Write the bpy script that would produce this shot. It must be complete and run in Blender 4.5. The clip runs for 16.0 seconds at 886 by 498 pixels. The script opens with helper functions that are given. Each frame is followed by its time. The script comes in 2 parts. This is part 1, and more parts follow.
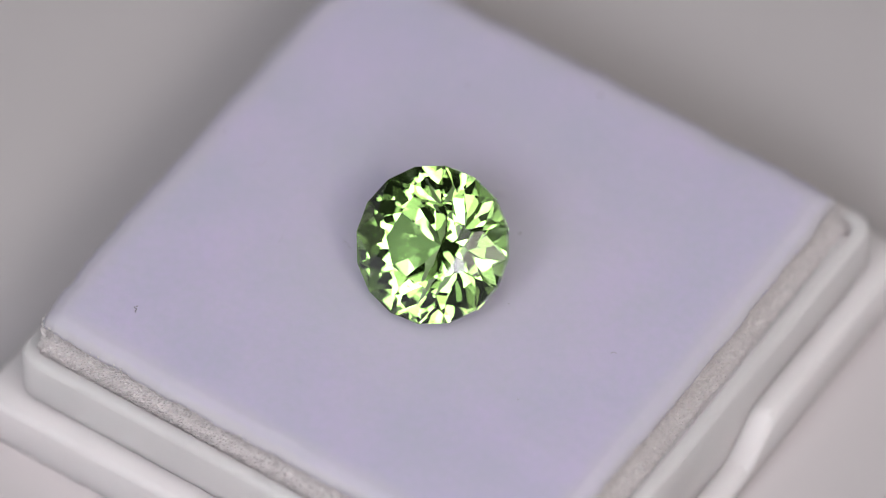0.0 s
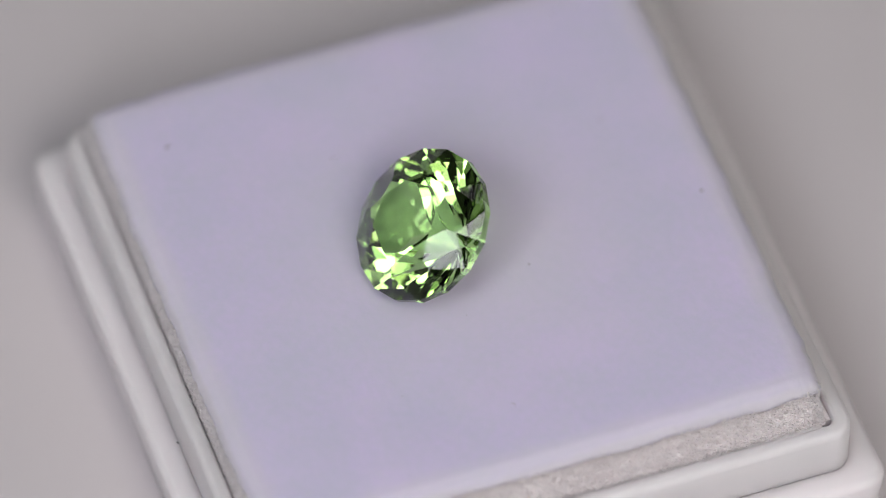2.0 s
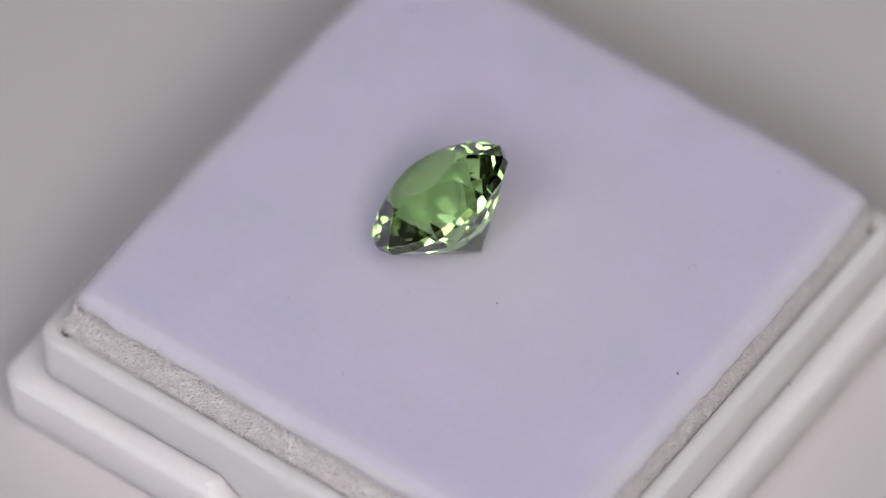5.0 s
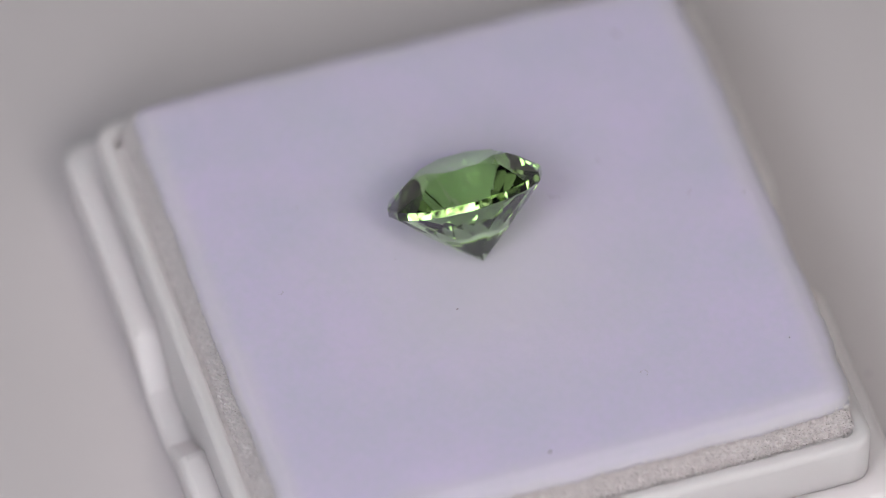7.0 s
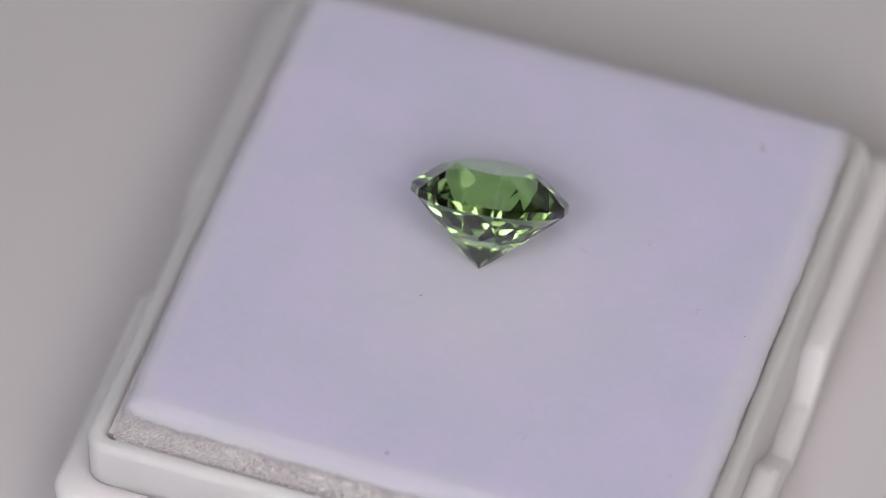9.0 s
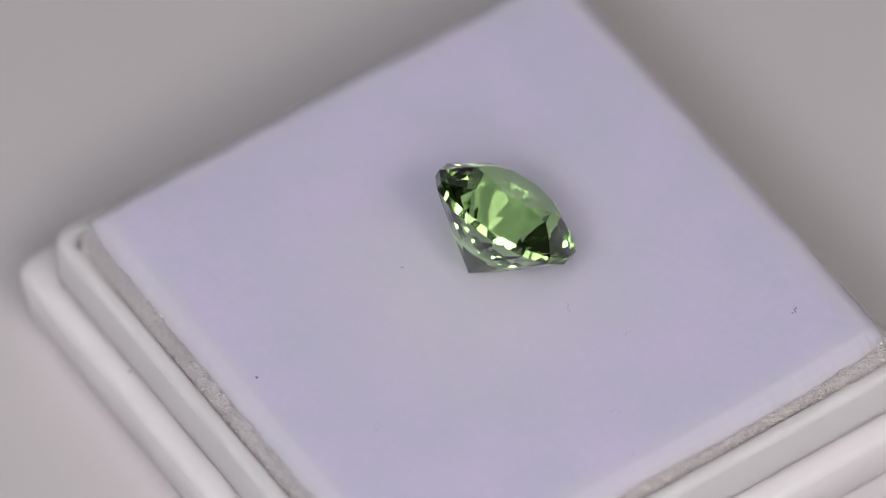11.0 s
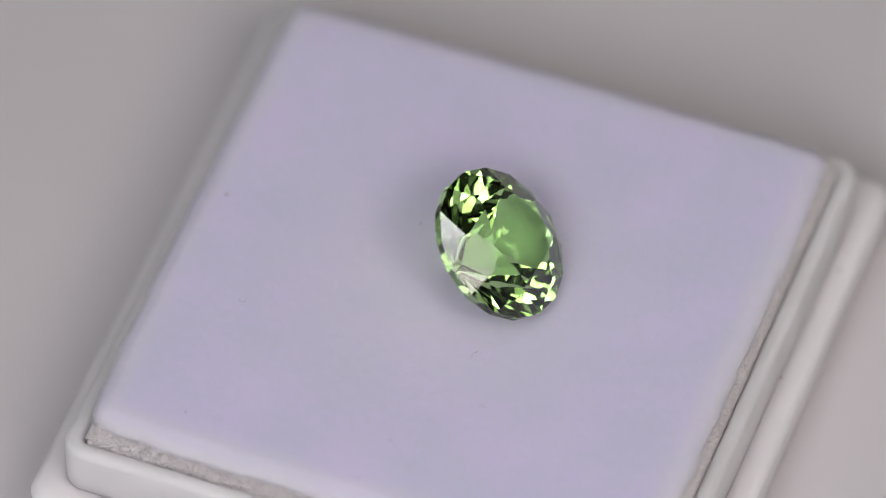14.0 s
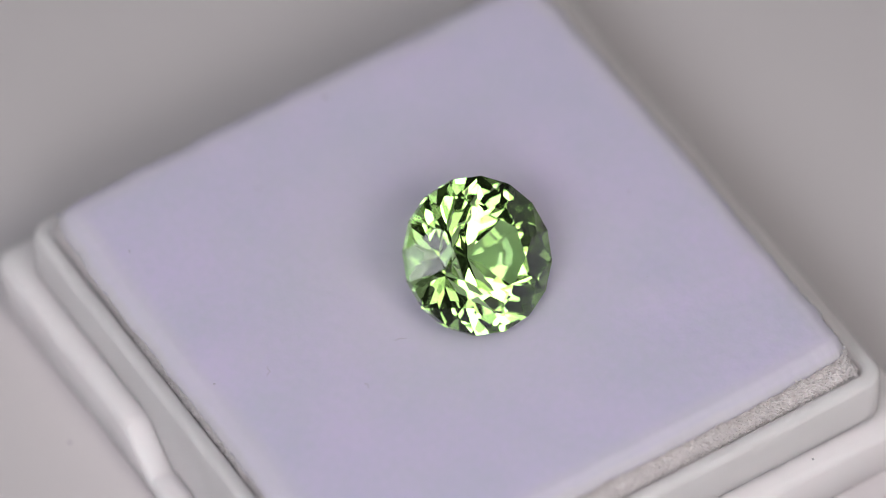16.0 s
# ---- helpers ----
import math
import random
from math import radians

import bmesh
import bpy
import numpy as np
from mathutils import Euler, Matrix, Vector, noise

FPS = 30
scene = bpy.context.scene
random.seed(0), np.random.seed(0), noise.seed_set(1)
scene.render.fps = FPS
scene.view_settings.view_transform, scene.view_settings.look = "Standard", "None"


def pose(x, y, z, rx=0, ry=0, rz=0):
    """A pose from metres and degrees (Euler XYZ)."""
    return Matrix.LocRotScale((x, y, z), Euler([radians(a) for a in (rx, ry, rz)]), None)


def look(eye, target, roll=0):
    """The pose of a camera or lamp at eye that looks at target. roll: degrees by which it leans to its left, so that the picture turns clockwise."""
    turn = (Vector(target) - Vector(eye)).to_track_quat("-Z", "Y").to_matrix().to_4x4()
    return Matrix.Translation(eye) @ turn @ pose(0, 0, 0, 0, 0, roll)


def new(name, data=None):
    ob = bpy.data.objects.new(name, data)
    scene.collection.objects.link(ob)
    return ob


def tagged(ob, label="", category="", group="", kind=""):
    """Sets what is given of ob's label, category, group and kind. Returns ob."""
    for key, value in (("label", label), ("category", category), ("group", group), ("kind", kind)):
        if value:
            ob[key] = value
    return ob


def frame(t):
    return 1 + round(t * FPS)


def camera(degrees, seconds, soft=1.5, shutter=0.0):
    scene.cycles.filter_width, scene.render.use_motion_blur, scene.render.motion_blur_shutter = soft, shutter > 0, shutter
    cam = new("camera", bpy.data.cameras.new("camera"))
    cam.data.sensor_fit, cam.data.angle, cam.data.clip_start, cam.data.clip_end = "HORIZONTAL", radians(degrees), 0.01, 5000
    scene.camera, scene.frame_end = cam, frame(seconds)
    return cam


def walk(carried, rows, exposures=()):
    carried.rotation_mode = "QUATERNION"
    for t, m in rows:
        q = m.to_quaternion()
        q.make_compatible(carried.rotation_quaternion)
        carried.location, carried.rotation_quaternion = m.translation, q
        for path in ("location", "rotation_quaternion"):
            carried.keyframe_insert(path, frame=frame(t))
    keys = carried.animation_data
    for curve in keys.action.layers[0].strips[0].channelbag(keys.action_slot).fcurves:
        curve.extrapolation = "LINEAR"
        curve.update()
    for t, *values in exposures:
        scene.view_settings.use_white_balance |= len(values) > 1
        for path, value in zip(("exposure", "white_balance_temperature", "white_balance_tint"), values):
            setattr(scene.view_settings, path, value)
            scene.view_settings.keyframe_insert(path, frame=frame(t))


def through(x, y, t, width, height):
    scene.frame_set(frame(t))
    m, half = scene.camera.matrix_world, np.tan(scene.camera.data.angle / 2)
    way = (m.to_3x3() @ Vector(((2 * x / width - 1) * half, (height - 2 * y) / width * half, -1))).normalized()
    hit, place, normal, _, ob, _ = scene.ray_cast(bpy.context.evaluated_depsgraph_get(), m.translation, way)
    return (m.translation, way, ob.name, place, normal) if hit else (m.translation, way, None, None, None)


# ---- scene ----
MM = 0.001
PERIOD = 19.637          # seconds for one turn of the platter, clockwise from above
cam = camera(5.773, 16.0, soft=0.7)
EYE, AIM = (0.0, -0.24944, 0.31349), (-0.00102, 0.00040, 0.00032)
walk(cam, [(0.0, look(EYE, AIM, 0.097)), (16.0, look(EYE, AIM, 0.097))])
cam.data.dof.use_dof = True
cam.data.dof.focus_distance = 0.398
cam.data.dof.aperture_fstop = 18.0

# ---- light: a dim room whose pale lower walls catch the lamps, and diffused lamp panels round the turntable ----
world = bpy.data.worlds.new("room_light")
scene.world = world
world.use_nodes = True
wn, wl = world.node_tree.nodes, world.node_tree.links
co = wn.new("ShaderNodeTexCoord")
sep = wn.new("ShaderNodeSeparateXYZ")
rise = wn.new("ShaderNodeMapRange")
rise.interpolation_type = "SMOOTHSTEP"
rise.inputs["From Min"].default_value, rise.inputs["From Max"].default_value = 0.0, 0.35
rise.inputs["To Min"].default_value, rise.inputs["To Max"].default_value = 0.22, 0.012
wl.new(co.outputs["Generated"], sep.inputs[0])
wl.new(sep.outputs["Z"], rise.inputs["Value"])
wl.new(rise.outputs["Result"], wn["Background"].inputs["Strength"])
wn["Background"].inputs["Color"].default_value = (1.0, 1.0, 1.0, 1)


def lamp_panel(name, eye, target, sx, sy, watts, colour):
    """A diffuser panel, brightest in its middle."""
    data = bpy.data.lights.new(name, "AREA")
    data.shape, data.size, data.size_y, data.energy, data.color = "RECTANGLE", sx, sy, watts, colour
    data.use_nodes = True
    n, l = data.node_tree.nodes, data.node_tree.links
    geo = n.new("ShaderNodeNewGeometry")
    far = n.new("ShaderNodeVectorMath")
    far.operation = "DISTANCE"
    l.new(geo.outputs["Parametric"], far.inputs[0])
    far.inputs[1].default_value = (0.5, 0.5, 0.0)
    fall = n.new("ShaderNodeMapRange")
    fall.interpolation_type = "SMOOTHSTEP"
    fall.inputs["From Min"].default_value, fall.inputs["From Max"].default_value = 0.08, 0.56
    fall.inputs["To Min"].default_value, fall.inputs["To Max"].default_value = 1.9, 0.28
    l.new(far.outputs["Value"], fall.inputs["Value"])
    l.new(fall.outputs["Result"], n["Emission"].inputs["Strength"])
    ob = new(name, data)
    ob.matrix_world = look(eye, target)
    return tagged(ob, "white diffused lamp panel above the turntable", "lamp", "studio lamps")


WARM, COOL, NEUTRAL = (1.0, 0.925, 0.87), (0.94, 0.945, 1.0), (1.0, 0.97, 1.0)
AXIS, UPWARD = Vector(EYE).normalized(), Vector((0, 0.783, 0.622))
for across, up, sx, sy, watts, colour in (
        (-0.15, 0.0, 0.16, 0.19, 0.49, COOL), (0.15, 0.0, 0.16, 0.19, 0.49, WARM),
        (0.0, 0.13, 0.12, 0.11, 0.16, NEUTRAL), (0.0, -0.105, 0.17, 0.13, 0.33, NEUTRAL)):
    # four panels round the lens
    lamp_panel("panel_lamp", AXIS * 0.38 + UPWARD * up + Vector((across, 0, 0)), (0, 0, 0), sx, sy, watts, colour)
lamp_panel("overhead_lamp", (0.0, 0.05, 0.42), (0, 0, 0), 0.08, 0.08, 0.09, NEUTRAL)
scene.view_settings.exposure = 0.13


# ---- materials ----
def material(name, colour, rough=0.5, **more):
    m = bpy.data.materials.new(name)
    m.use_nodes = True
    b = m.node_tree.nodes["Principled BSDF"]
    b.inputs["Base Color"].default_value = (*colour, 1)
    b.inputs["Roughness"].default_value = rough
    for key, value in more.items():
        b.inputs[key.replace("_", " ")].default_value = value
    return m


def grain(m, scale, amount, bump=0.0, bump_scale=None, low=None, high=None, broad=0.0):
    """Vary the colour at two scales and add fine relief."""
    t = m.node_tree
    n, l = t.nodes, t.links
    b = n["Principled BSDF"]
    base = tuple(b.inputs["Base Color"].default_value)
    co = n.new("ShaderNodeTexCoord")
    fine = n.new("ShaderNodeTexNoise")
    fine.inputs["Scale"].default_value, fine.inputs["Detail"].default_value = scale, 4
    wide = n.new("ShaderNodeTexNoise")
    wide.inputs["Scale"].default_value, wide.inputs["Detail"].default_value = scale / 12, 3
    for x in (fine, wide):
        l.new(co.outputs["Object"], x.inputs["Vector"])
    add = n.new("ShaderNodeMath")
    add.operation = "MULTIPLY_ADD"
    l.new(wide.outputs["Fac"], add.inputs[0])
    add.inputs[1].default_value = broad
    l.new(fine.outputs["Fac"], add.inputs[2])
    ramp = n.new("ShaderNodeMapRange")
    ramp.inputs["From Min"].default_value, ramp.inputs["From Max"].default_value = 0.3 + 0.5 * broad - 0.1 * broad, 0.7 + 0.5 * broad + 0.1 * broad
    l.new(add.outputs[0], ramp.inputs["Value"])
    mix = n.new("ShaderNodeMix")
    mix.data_type = "RGBA"
    mix.inputs["A"].default_value = low or tuple(c * (1 - amount) for c in base[:3]) + (1,)
    mix.inputs["B"].default_value = high or tuple(min(1, c * (1 + amount)) for c in base[:3]) + (1,)
    l.new(ramp.outputs["Result"], mix.inputs["Factor"])
    l.new(mix.outputs["Result"], b.inputs["Base Color"])
    if bump:
        tex = n.new("ShaderNodeTexNoise")
        tex.inputs["Scale"].default_value, tex.inputs["Detail"].default_value = bump_scale or scale, 3
        l.new(co.outputs["Object"], tex.inputs["Vector"])
        bp = n.new("ShaderNodeBump")
        bp.inputs["Strength"].default_value, bp.inputs["Distance"].default_value = 1.0, bump
        l.new(tex.outputs["Fac"], bp.inputs["Height"])
        l.new(bp.outputs["Normal"], b.inputs["Normal"])
    return m


PLASTIC = grain(material("white_plastic", (0.92, 0.838, 0.862), 0.5, Subsurface_Weight=1.0, Subsurface_Scale=0.003, Subsurface_Radius=(1.0, 0.95, 0.95)), 300, 0.02, 4e-6, 900)
SKIN = grain(material("foam_skin", (0.68, 0.62, 0.80), 0.9, Subsurface_Weight=0.8, Subsurface_Scale=0.003, Subsurface_Radius=(1.0, 1.0, 1.0)), 2600, 0.03, 8e-6, 5000, low=(0.63, 0.623, 0.785, 1), high=(0.70, 0.638, 0.866, 1), broad=1.8)


def fade_and_light(m, colour):
    """Fade dye at the pad's cut edges; paint in greyer light round the gem."""
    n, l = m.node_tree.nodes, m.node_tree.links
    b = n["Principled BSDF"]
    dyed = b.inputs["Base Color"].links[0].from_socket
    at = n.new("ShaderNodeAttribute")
    at.attribute_name = "fade_light"
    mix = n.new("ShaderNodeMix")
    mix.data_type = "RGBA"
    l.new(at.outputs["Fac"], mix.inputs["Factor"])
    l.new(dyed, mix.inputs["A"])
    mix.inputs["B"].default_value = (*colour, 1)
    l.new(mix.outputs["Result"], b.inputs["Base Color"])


fade_and_light(SKIN, (0.695, 0.668, 0.745))
SPONGE = grain(material("open_cell_foam", (0.82, 0.785, 0.79), 0.85, Subsurface_Weight=0.6, Subsurface_Scale=0.0006, Subsurface_Radius=(1.0, 0.95, 0.95)), 3000, 0.07, 1.2e-5, 6000)
PLATTER = grain(material("matt_platter", (0.643, 0.613, 0.625), 0.55), 60, 0.02, 5e-6, 600)
TABLE = grain(material("table_paint", (0.45, 0.44, 0.43), 0.6), 20, 0.03)
LINT = material("dark_lint", (0.17, 0.15, 0.17), 0.8)
GREY_LINT = material("grey_lint", (0.42, 0.38, 0.45), 0.8)


def gem_material(name, through):
    m = bpy.data.materials.new(name)
    m.use_nodes = True
    n, l = m.node_tree.nodes, m.node_tree.links
    n.remove(n["Principled BSDF"])
    ior = 1.755
    fres = n.new("ShaderNodeFresnel")
    fres.inputs["IOR"].default_value = ior
    # light that is wholly thrown back inside the stone takes on its colour; the polish outside reflects white
    inside = n.new("ShaderNodeMapRange")
    inside.inputs["From Min"].default_value, inside.inputs["From Max"].default_value = 0.9, 0.99
    l.new(fres.outputs[0], inside.inputs["Value"])
    tint = n.new("ShaderNodeMix")
    tint.data_type = "RGBA"
    tint.inputs["A"].default_value = (1, 1, 1, 1)
    tint.inputs["B"].default_value = (0.89, 0.96, 0.76, 1)
    l.new(inside.outputs["Result"], tint.inputs["Factor"])
    gloss = n.new("ShaderNodeBsdfGlossy")
    l.new(tint.outputs["Result"], gloss.inputs["Color"])
    gloss.inputs["Roughness"].default_value = 0.0
    refr = n.new("ShaderNodeBsdfRefraction")
    refr.inputs["Color"].default_value = (*through, 1)
    refr.inputs["Roughness"].default_value = 0.0
    refr.inputs["IOR"].default_value = ior
    mix = n.new("ShaderNodeMixShader")
    l.new(fres.outputs[0], mix.inputs[0])
    l.new(refr.outputs[0], mix.inputs[1])
    l.new(gloss.outputs[0], mix.inputs[2])
    l.new(mix.outputs[0], n["Material Output"].inputs["Surface"])
    return m


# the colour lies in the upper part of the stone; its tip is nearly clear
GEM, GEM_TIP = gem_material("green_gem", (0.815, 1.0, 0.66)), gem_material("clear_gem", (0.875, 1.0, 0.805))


# ---- builders ----
def part(name, bm, mat, parent=None, label=""):
    me = bpy.data.meshes.new(name)
    bm.to_mesh(me)
    bm.free()
    return mesh_part(name, me, mat, parent, label)


def mesh_part(name, me, mat, parent=None, label="", smooth=False, crisp=None):
    me.materials.append(mat)
    if smooth:
        me.shade_smooth()
        if crisp:
            me.set_sharp_from_angle(angle=radians(crisp))
    ob = new(name, me)
    ob.parent = parent
    return tagged(ob, label)


def from_arrays(name, verts, faces):
    me = bpy.data.meshes.new(name)
    me.from_pydata(verts, [], faces)
    me.update()
    return me


TURNING = []             # everything that rides on the platter


def rides(ob):
    TURNING.append(ob)
    return ob


def smoothstep(a, b, x):
    x = np.clip((x - a) / (b - a), 0, 1)
    return x * x * (3 - 2 * x)


# ---- measures of the box, in mm ----
TWIST = 56.4             # the box's turn on the platter at the start, degrees
BOX_C, FOAM_C = (-0.78, 0.19), (-1.08, 0.18)
Z_GROUND, Z_TIER, Z_RIM = -7.9, -4.7, -2.1
H_TIER, H_RIM, H_IN = 15.55, 14.3, 13.55
H_FOAM = 13.0
LAP = (0.32, 0.30, 0.05, 0.0)        # how far each side of the pad's skin laps out over the cut
BOW = (0.20, 0.30, 0.16, 0.15)     # how far the pad's four sides bulge at their middles
BOX = Matrix.Translation((BOX_C[0] * MM, BOX_C[1] * MM, 0)) @ pose(0, 0, 0, 0, 0, TWIST)
FOAM = Matrix.Translation((FOAM_C[0] * MM, FOAM_C[1] * MM, 0)) @ pose(0, 0, 0, 0, 0, TWIST)


def square_loop(h, r, side=240, corner=10):
    """Points round a square of half width h with corner radius r."""
    out = []
    for k in range(4):
        a = k * math.pi / 2
        ca, sa = math.cos(a), math.sin(a)
        loc = [(h, -(h - r) + 2 * (h - r) * i / side) for i in range(side)]
        loc += [(h - r + r * math.cos(b), h - r + r * math.sin(b)) for b in [math.pi / 2 * j / corner for j in range(corner)]]
        out += [(x * ca - y * sa, x * sa + y * ca) for x, y in loc]
    return out


def notch(x, y):
    """How far the ledge drops in the finger notches, on two opposite sides."""
    s = x if abs(y) > abs(x) else 99.0
    a = abs(s)
    return 1.8 * min(1.0, (3.65 - a) / 2.1) if a < 3.65 else 0.0


def lathe(name, rings, cap_last=True, notched=()):
    """Rings (half width, corner radius, z) joined into one skin; notched: the rings that drop at the notches."""
    verts, faces = [], []
    for i, (h, r, z) in enumerate(rings):
        for x, y in square_loop(h, r):
            drop = notch(x, y) if i in notched else 0.0
            v = BOX @ Vector((x * MM, y * MM, (z - drop) * MM))
            verts.append(v)
    n = len(square_loop(1, 0.1))
    for i in range(len(rings) - 1):
        for j in range(n):
            k = (j + 1) % n
            faces.append((i * n + j, i * n + k, (i + 1) * n + k, (i + 1) * n + j))
    faces.append(tuple(reversed(range(n))))
    if cap_last:
        faces.append(tuple(range((len(rings) - 1) * n, len(rings) * n)))
    else:
        for j in range(n):
            k = (j + 1) % n
            faces.append(((len(rings) - 1) * n + j, (len(rings) - 1) * n + k, k, j))
        faces.remove(tuple(reversed(range(n))))
    return from_arrays(name, verts, faces)


def rounded(h0, z0, r, steps=8, cr=1.2):
    """A quarter-round edge from the wall at h0 up to z0."""
    return [(h0 - r * (1 - math.cos(a)), max(cr - r * (1 - math.cos(a)), 0.15), z0 - r + r * math.sin(a)) for a in [math.pi / 2 * i / steps for i in range(steps + 1)]]


def gem_box():
    box = rides(tagged(new("gem_box"), "small square white plastic gem box base holding a foam pad", "box"))
    low = [(H_TIER - 0.45, 0.7, Z_GROUND), (H_TIER - 0.25, 0.85, Z_GROUND + 0.15), (H_TIER - 0.22, 0.9, Z_GROUND + 0.4)]
    edge = rounded(H_TIER, Z_TIER, 0.38, cr=1.05)
    inner = [(H_RIM - 0.1, 0.9, Z_TIER - 0.03), (H_RIM - 0.3, 0.9, Z_TIER - 0.05)]
    floor = [(H_RIM - 0.3, 0.9, Z_GROUND + 0.9)]
    rings = low + edge + inner + floor
    mesh_part("base", lathe("base", rings, True, set(range(len(low), len(low) + len(edge) + len(inner)))), PLASTIC, box, smooth=True, crisp=15)
    out = [(H_RIM, 1.1, Z_TIER - 2.2)] + rounded(H_RIM, Z_RIM, 0.34, cr=1.1)
    inn = [(H_IN + 0.2 * (1 - math.sin(a)), 0.5, Z_RIM - 0.2 + 0.2 * math.cos(a)) for a in [math.pi / 2 * i / 7 for i in range(8)]]
    down = [(H_IN, 0.4, Z_GROUND + 1.0), (H_RIM - 0.35, 0.8, Z_GROUND + 0.95)]
    mesh_part("rim", lathe("rim", out + inn + down, False), PLASTIC, box, smooth=True, crisp=15)
    return box


def pad_height(x, y):
    """Height of the pad's top at x, y mm in its own square, away from the edges."""
    return noise.noise((x * 0.35, y * 0.35, 4.0)) * 0.05 + noise.noise((x * 1.6, y * 1.6, 8.0)) * 0.014 + 0.05 * math.exp(-((x - 4.66) ** 2 + (y + 0.25) ** 2) / 0.06)


def torn_edge(pad):
    """Shreds of foam left standing along the pad's cut edges, thickest at the corners."""
    rng = random.Random(7)
    seed = bmesh.new()
    bmesh.ops.create_icosphere(seed, subdivisions=1, radius=1)
    ball = [v.co.copy() for v in seed.verts]
    tris = [tuple(v.index for v in f.verts) for f in seed.faces]
    seed.free()
    for k in range(4):
        vs, fs = [], []
        turn = Matrix.Rotation(k * math.pi / 2, 4, "Z")
        places = [rng.uniform(-1, 1) for _ in range(150)] + [rng.choice((-1, 1)) * (1 - abs(rng.gauss(0, 0.02))) for _ in range(36)]
        for a in places:
            s = a * (H_FOAM - 0.02)
            size = rng.uniform(0.03, 0.075) * (1.4 if abs(a) > 0.96 else 1.0)
            out = H_FOAM - 0.07 + LAP[k] + BOW[k] * (1 - a ** 4) - (0.12 if abs(a) > 0.98 else 0.0)
            at = turn @ Vector((out + rng.uniform(-0.03, 0.04), s, -0.52 - rng.uniform(0.0, 0.2)))
            base = len(vs)
            for c in ball:
                w = size * (1 + 0.7 * noise.noise(c * 1.3 + Vector((s * 3, k, size * 90))))
                vs.append(FOAM @ ((at + Vector((c.x * w, c.y * w, c.z * w * 0.8))) * MM))
            fs += [tuple(base + i for i in t) for t in tris]
        mesh_part("torn_edge", from_arrays("torn_edge", vs, fs), SPONGE, pad, "ragged white shreds along the cut edge", smooth=True)


def foam_pad():
    pad = rides(tagged(new("foam_pad"), "soft pale lilac foam pad with rough open-cell sides", "foam pad"))
    n = 230
    u = np.linspace(-1, 1, n)
    # crowd the grid towards the edges
    u = np.sign(u) * (1 - (1 - np.abs(u)) ** 1.5)
    X, Y = np.meshgrid(u, u, indexing="ij")
    wob = lambda s, k: np.array([noise.noise((a * k, s, 0.3)) for a in u * H_FOAM])
    ex, ey = wob(1.7, 0.9) * 0.12 + wob(5.1, 3.0) * 0.05 + wob(2.7, 11.0) * 0.035, wob(9.3, 0.9) * 0.12 + wob(3.1, 3.0) * 0.05 + wob(6.2, 11.0) * 0.035
    arch = 1 - u ** 4
    flare = -0.12 * np.abs(u) ** 24
    gx = np.where(X > 0, (ex + BOW[0] * arch + LAP[0] + flare)[None, :], (-ex + BOW[2] * arch + LAP[2] + flare)[None, :])
    gy = np.where(Y > 0, (ey + BOW[1] * arch + LAP[1] + flare)[:, None], (-ey + BOW[3] * arch + LAP[3] + flare)[:, None])
    px = X * (H_FOAM + gx * np.abs(X) ** 8)
    py = Y * (H_FOAM + gy * np.abs(Y) ** 8)
    # distance from the nearest edge, rounded over at the corners
    d = np.maximum(-0.16 * np.log(np.exp(-(1 - np.abs(X)) * H_FOAM / 0.16) + np.exp(-(1 - np.abs(Y)) * H_FOAM / 0.16)), 0)
    bumps = np.array([[pad_height(x, y) for y in u * H_FOAM] for x in u * H_FOAM])
    z = -0.36 * (1 - np.clip(d / 1.2, 0, 1)) ** 2.6 - 0.16 * (1 - np.clip(d / 0.3, 0, 1)) ** 2 + 0.03 * np.exp(-((d - 0.6) / 0.2) ** 2) + bumps + 0.09 * np.exp(-(np.hypot(px - 1.0, py - 0.0) / 6.0) ** 2)
    verts = [FOAM @ Vector((a * MM, b * MM, c * MM)) for a, b, c in zip(px.ravel(), py.ravel(), z.ravel())]
    low = [FOAM @ Vector((a * MM, b * MM, (c - 0.22) * MM)) for a, b, c in zip(px.ravel() * 0.998, py.ravel() * 0.998, z.ravel())]
    idx = np.arange(n * n).reshape(n, n)
    faces = [(idx[i, j], idx[i + 1, j], idx[i + 1, j + 1], idx[i, j + 1]) for i in range(n - 1) for j in range(n - 1)]
    ring = [idx[i, 0] for i in range(n - 1)] + [idx[n - 1, j] for j in range(n - 1)] + [idx[i, n - 1] for i in range(n - 1, 0, -1)] + [idx[0, j] for j in range(n - 1, 0, -1)]
    m = len(verts)
    below = {v: m + k for k, v in enumerate(ring)}
    verts = verts + [low[v] for v in ring]
    for a, b in zip(ring, ring[1:] + ring[:1]):
        faces.append((b, a, below[a], below[b]))
    me = from_arrays("skin", verts, [tuple(int(i) for i in f) for f in faces])
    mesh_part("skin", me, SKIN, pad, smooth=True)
    fade_light = me.attributes.new("fade_light", "FLOAT", "POINT")
    # the greyer light round the gem, put into the skin's colour
    gem_light = 0.7 * np.exp(-(np.hypot(px - 1.0, py) / 6.5) ** 2) + bumps * 1.5
    edge_and_light = np.concatenate([np.maximum(np.maximum(gem_light, 1 - smoothstep(0.0, 0.5, d + bumps * 4)), 0.5 * (1 - smoothstep(0.5, 1.4, d + bumps * 6))).ravel(), np.ones(len(ring))])
    fade_light.data.foreach_set("value", edge_and_light.astype(np.float32))
    # the cut sides, pitted like a sponge
    cells = 900
    swell = (0.50, 0.40, 0.60, 0.55)
    rows = 72
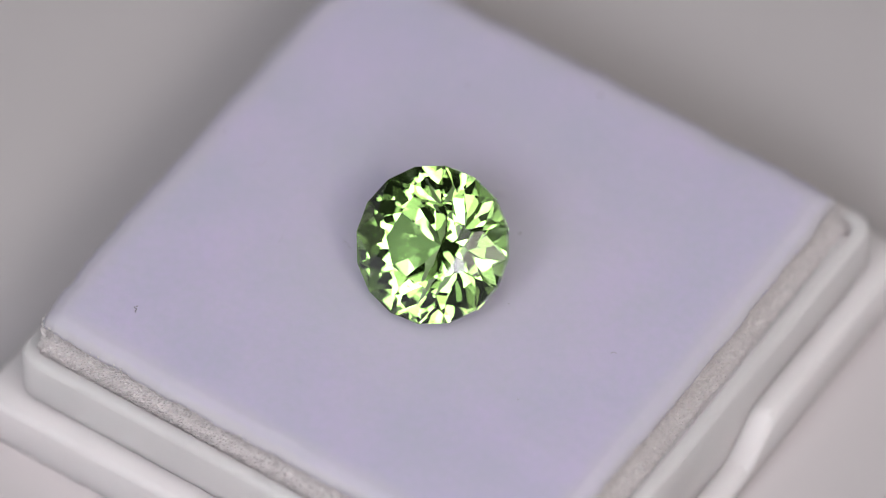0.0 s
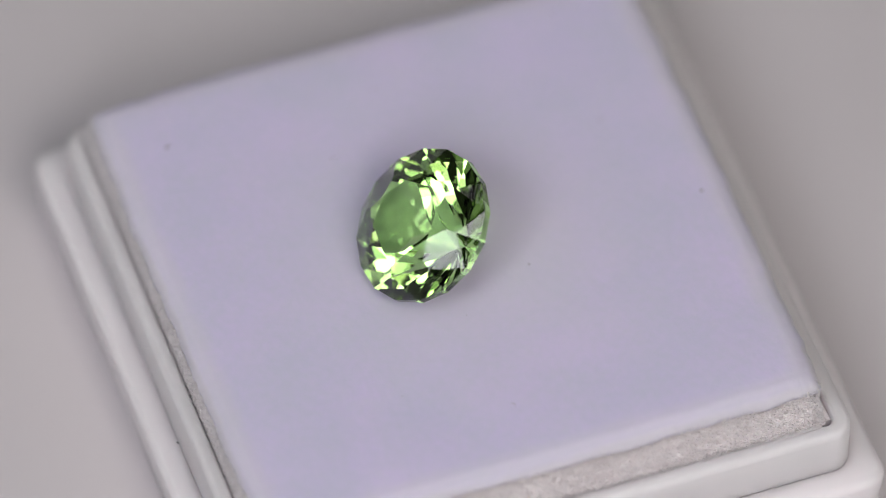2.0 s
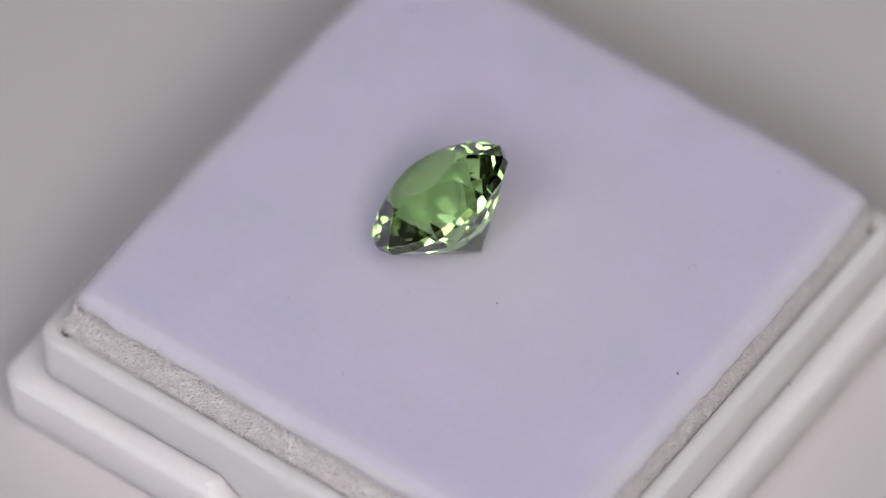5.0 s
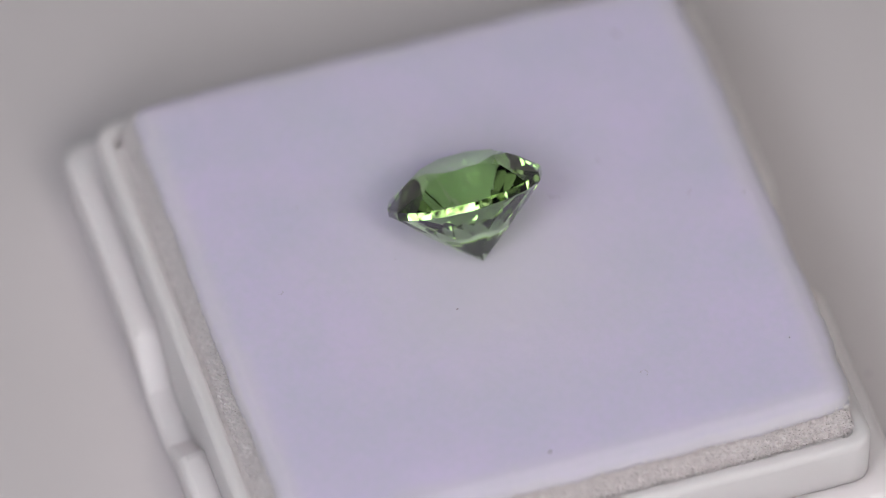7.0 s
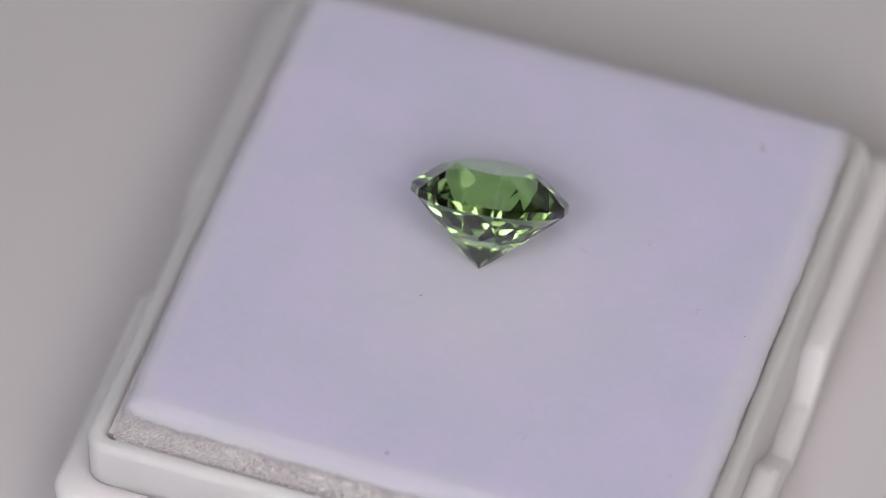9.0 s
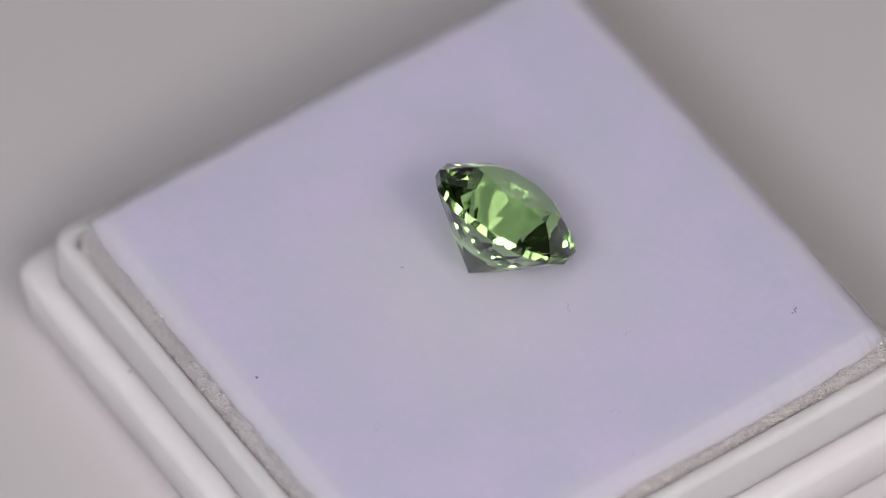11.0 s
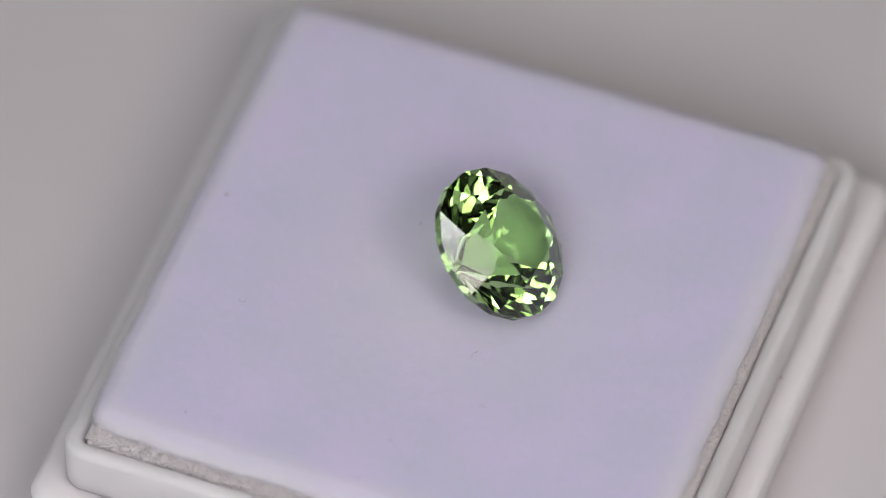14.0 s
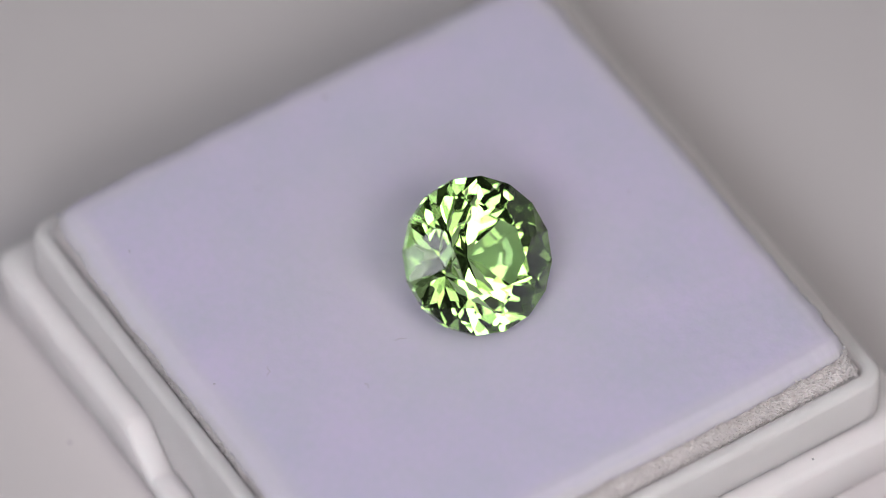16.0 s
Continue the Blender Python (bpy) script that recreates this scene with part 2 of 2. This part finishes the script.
    shift = FOAM.to_3x3().inverted() @ Vector((FOAM_C[0] - BOX_C[0], FOAM_C[1] - BOX_C[1], 0))
    for k in range(4):
        vs, fs = [], []
        turn = Matrix.Rotation(k * math.pi / 2, 4, "Z")
        room = H_IN - 0.04 - (shift.x, shift.y, -shift.x, -shift.y)[k]     # as far as the rim's inner wall
        for i in range(cells + 1):
            s = -(H_FOAM - 0.1) + 2 * (H_FOAM - 0.1) * i / cells
            for j in range(rows + 1):
                zz = -0.60 - 3.55 * (j / rows) ** 1.3
                bulge = float(1 - smoothstep(-2.5, -1.0, zz))
                run = zz - swell[k] * bulge
                dist, pts = noise.voronoi((s * 5.2, run * 5.2, k * 9.0))
                web = dist[1] - dist[0]
                depth = 0.3 * min(1.0, web * 2.6) + 0.03 * noise.noise((s * 14, run * 14, k)) + 0.05 * noise.noise((s * 0.8, run, k))
                out = H_FOAM - 0.13 + LAP[k] + max(swell[k] - LAP[k], 0.0) * bulge + BOW[k] * (1 - (s / H_FOAM) ** 4)
                out = min(out, room)
                q = turn @ Vector((out - 0.75 * depth, s * (1.012 + 0.03 * bulge), zz - 0.75 * depth))
                vs.append(FOAM @ (q * MM))
        for i in range(cells):
            for j in range(rows):
                a = i * (rows + 1) + j
                fs.append((a, a + 1, a + rows + 2, a + rows + 1))
        mesh_part("sponge_side", from_arrays("sponge_side", vs, fs), SPONGE, pad, "rough open-cell cut side")
    torn_edge(pad)
    bm = bmesh.new()
    bmesh.ops.create_cube(bm, size=1, matrix=FOAM @ Matrix.Translation((0, 0, -4.0 * MM)) @ Matrix.Diagonal(((2 * H_FOAM - 0.7) * MM, (2 * H_FOAM - 0.7) * MM, 5.6 * MM, 1)))
    part("core", bm, SPONGE, pad)
    bm = bmesh.new()
    bmesh.ops.create_cube(bm, size=1, matrix=BOX @ Matrix.Translation((0, 0, -4.75 * MM)) @ Matrix.Diagonal(((2 * H_IN - 0.1) * MM, (2 * H_IN - 0.1) * MM, 4.3 * MM, 1)))
    bmesh.ops.bevel(bm, geom=[e for e in bm.edges if abs(e.verts[0].co.z - e.verts[1].co.z) > 0.001], offset=0.0005, segments=3, affect="EDGES")
    part("lower_layer", bm, SPONGE, pad)
    return pad


# ---- the gem ----
GEM_R = 3.63
PAVILION, CROWN_H, TABLE_R, GIRDLE = 0.88, 0.335, 0.49, 0.10
GEM_AZIMUTH = 241.7      # where the table leans, at the start
CULET = (-0.443, 0.700)
LEAN = 40.5


def gemstone():
    """A round brilliant cut from a block, plane by plane; unit radius, girdle at z = 0."""
    bm = bmesh.new()
    bmesh.ops.create_cube(bm, size=4)

    def cut(point, normal):
        geom = bm.verts[:] + bm.edges[:] + bm.faces[:]
        bmesh.ops.bisect_plane(bm, geom=geom, dist=1e-6, plane_co=point, plane_no=normal, clear_outer=True)
        edges = [e for e in bm.edges if e.is_boundary]
        if edges:
            bmesh.ops.contextual_create(bm, geom=edges)

    def ring(count, offset, angle, z_edge, r_edge, up):
        for i in range(count):
            a = 2 * math.pi * (i + offset) / count
            t = radians(angle)
            c, s = math.cos(a), math.sin(a)
            cut((r_edge * c, r_edge * s, z_edge), (c * math.sin(t), s * math.sin(t), math.cos(t) * (1 if up else -1)))

    apothem = math.cos(math.pi / 16)
    ring(16, 0.5, 90, 0, apothem, True)                       # girdle flats
    top, low = GIRDLE / 2, -GIRDLE / 2
    # pavilion: three tiers, steeper towards the girdle
    r1, r2 = 0.40, 0.70
    z1 = low - PAVILION + r1 * math.tan(radians(40.0))
    z2 = z1 + (r2 - r1) * math.tan(radians(41.8))
    steep = math.degrees(math.atan((low - z2) / (apothem - r2)))
    ring(8, 0.0, 40.0, z1, r1, False)
    ring(16, 0.0, 41.8, z2, r2, False)
    ring(16, 0.5, steep, low, apothem, False)
    cut((0, 0, top + CROWN_H), (0, 0, 1))                     # table
    ring(8, 0.0, math.degrees(math.atan(CROWN_H / (1 - TABLE_R))), top, 1.0, True)                  # crown mains
    ring(16, 0.5, 39.5, top, apothem, True)            # upper girdle facets
    ring(8, 0.5, 19.5, top + CROWN_H, TABLE_R * math.cos(math.pi / 8), True)   # stars
    tip = min(v.co.z for v in bm.verts)
    # stand it on its culet and lean it over until the girdle touches the pad
    m = Matrix.Translation((CULET[0] * MM, CULET[1] * MM, 0.09 * MM)) @ Matrix.Rotation(radians(GEM_AZIMUTH), 4, "Z") @ Matrix.Rotation(radians(LEAN), 4, "Y") @ Matrix.Scale(GEM_R * MM, 4) @ Matrix.Translation((0, 0, -tip)) @ Matrix.Rotation(radians(12.4), 4, "Z")
    bmesh.ops.transform(bm, matrix=m, verts=bm.verts)
    bmesh.ops.recalc_face_normals(bm, faces=bm.faces)
    # sort the facets into the stone's parts by where they lie along its axis
    axis = (m.to_3x3() @ Vector((0, 0, 1))).normalized()
    kinds = {}
    for f in bm.faces:
        c = f.normal.dot(axis)
        kinds.setdefault("table" if c > 0.999 else "crown" if c > 0.1 else "girdle" if c > -0.1 else "pavilion", []).append([v.co.copy() for v in f.verts])
    bm.free()
    gem = rides(tagged(new("gemstone"), "round brilliant-cut green gemstone leaning on the foam pad", "gemstone"))
    for name, polys in kinds.items():
        b = bmesh.new()
        for co in polys:
            b.faces.new([b.verts.new(c) for c in co])
        bmesh.ops.remove_doubles(b, verts=b.verts, dist=1e-7)
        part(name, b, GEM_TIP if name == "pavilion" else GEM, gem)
    return gem


# ---- lint and dust ----
def on_pad(x, y):
    """The height of the pad under a place on the platter, mm."""
    q = FOAM.inverted() @ Vector((x * MM, y * MM, 0)) / MM
    d = H_FOAM - max(abs(q.x), abs(q.y))
    hump = 0.09 * math.exp(-((q.x - 1.0) ** 2 + q.y ** 2) / 36.0)
    return pad_height(q.x, q.y) + hump + 0.03 * math.exp(-((d - 0.6) / 0.2) ** 2)


def fibre(points, radius, label, mat):
    """A thin bent thread through points in mm."""
    bm = bmesh.new()
    loops = []
    for i, p in enumerate(points):
        a, b = Vector(points[max(i - 1, 0)]), Vector(points[min(i + 1, len(points) - 1)])
        z = (b - a).normalized()
        x = z.orthogonal().normalized()
        y = z.cross(x)
        r = radius * (0.6 if i in (0, len(points) - 1) else 1.0)
        loops.append([bm.verts.new((Vector(p) + x * r * math.cos(k * math.pi / 3) + y * r * math.sin(k * math.pi / 3)) * MM) for k in range(6)])
    for u, v in zip(loops, loops[1:]):
        for k in range(6):
            bm.faces.new((u[k], u[(k + 1) % 6], v[(k + 1) % 6], v[k]))
    bm.faces.new(loops[0][::-1])
    bm.faces.new(loops[-1])
    return rides(tagged(part("lint_fibre", bm, mat), label, "lint", "lint on the gem box"))


def speck(x, y, z, size, label, mat=LINT):
    bm = bmesh.new()
    bmesh.ops.create_icosphere(bm, subdivisions=2, radius=1)
    for v in bm.verts:
        v.co *= 1 + 0.45 * noise.noise(v.co * 1.7 + Vector((x, y, z)))
        v.co.z *= 0.45
    bmesh.ops.scale(bm, vec=(size * MM, size * 0.7 * MM, size * MM), verts=bm.verts)
    bmesh.ops.translate(bm, vec=(x * MM, y * MM, (z + 0.15 * size) * MM), verts=bm.verts)
    return rides(tagged(part("dust_speck", bm, mat), label, "dust", "dust on the gem box"))


def arc(x, y, r, a0, a1, n=10, squash=1.0, h=0.03):
    return [(x + r * math.cos(radians(a0 + (a1 - a0) * i / n)), y + squash * r * math.sin(radians(a0 + (a1 - a0) * i / n)), on_pad(x, y) + h) for i in range(n + 1)]


def wave(x, y, length, angle, amp, n=10, h=0.03):
    c, s = math.cos(radians(angle)), math.sin(radians(angle))
    out = []
    for i in range(n + 1):
        u, v = length * (i / n - 0.5), amp * math.sin(i * 0.9)
        out.append((x + u * c - v * s, y + u * s + v * c, on_pad(x, y) + h))
    return out


def litter():
    fibre(arc(0.06, 10.37, 0.17, 60, 330), 0.009, "tiny curled grey thread lying on the foam pad", GREY_LINT)
    fibre(wave(-5.38, 0.86, 0.55, 125, 0.05), 0.012, "tiny wavy grey thread lying on the foam pad", GREY_LINT)
    fibre(wave(-8.40, 1.16, 0.40, 60, 0.06), 0.010, "tiny bent grey thread lying on the foam pad", GREY_LINT)
    fibre(wave(-9.51, 5.55, 0.60, 20, 0.07), 0.010, "tiny bent grey thread lying on the foam pad", GREY_LINT)
    fibre(arc(6.73, -5.42, 0.14, 20, 160), 0.012, "tiny curved grey thread lying on the foam pad", GREY_LINT)
    fibre(wave(-14.95, -2.95, 0.34, 100, 0.05), 0.022, "short dark thread on the rounded edge of the foam pad", LINT)
    for x, y, size in ((6.20, 9.80, 0.075), (1.98, -2.53, 0.032), (2.42, -7.97, 0.030), (-14.90, -2.75, 0.045), (-11.11, 7.50, 0.04), (-5.68, 14.24, 0.04)):
        speck(x, y, on_pad(x, y), size, "tiny dark dust speck on the foam pad", GREY_LINT if size < 0.035 else LINT)
    speck(2.49, 1.52, on_pad(2.49, 1.52), 0.07, "faint grey dust speck on the foam pad", GREY_LINT)
    for x, y in TIER_SPECKS:
        speck(x, y, Z_TIER, 0.06, "tiny dark dust speck on the white plastic ledge")
    speck(-11.35, 14.85, Z_GROUND, 0.10, "small dark dust speck on the turntable", GREY_LINT)


def platter():
    bm = bmesh.new()
    bmesh.ops.create_cone(bm, cap_ends=True, segments=128, radius1=0.10, radius2=0.10, depth=0.012)
    bmesh.ops.bevel(bm, geom=[e for e in bm.edges if len(e.link_faces) == 2 and e.calc_face_angle(0) > 1], offset=0.001, segments=3, affect="EDGES")
    bmesh.ops.translate(bm, verts=bm.verts, vec=(0, 0, Z_GROUND * MM - 0.006))
    return rides(tagged(part("turntable", bm, PLATTER), "matt pale grey round turntable platter", "turntable"))


def table():
    bm = bmesh.new()
    bmesh.ops.create_cube(bm, size=1, matrix=Matrix.Translation((0, 0, Z_GROUND * MM - 0.012 - 0.0125)) @ Matrix.Diagonal((1.2, 0.9, 0.025, 1)))
    bmesh.ops.bevel(bm, geom=bm.edges[:], offset=0.002, segments=2, affect="EDGES")
    ob = part("ground", bm, TABLE)
    return tagged(ob, "pale grey painted table top under the turntable", "table top", kind="structure")


table()
platter()
gem_box()
foam_pad()
gemstone()
TIER_SPECKS = ((-0.81, -17.61), (13.2, 8.33), (0.25, 16.87), (3.0, 14.96), (-6.3, -13.38))
litter()


def motions():
    """All that rides on the platter turns about its axis."""
    for ob in TURNING:
        walk(ob, [(t, pose(0, 0, 0, 0, 0, -360.0 * t / PERIOD)) for t in [i * 0.5 for i in range(33)]])


motions()
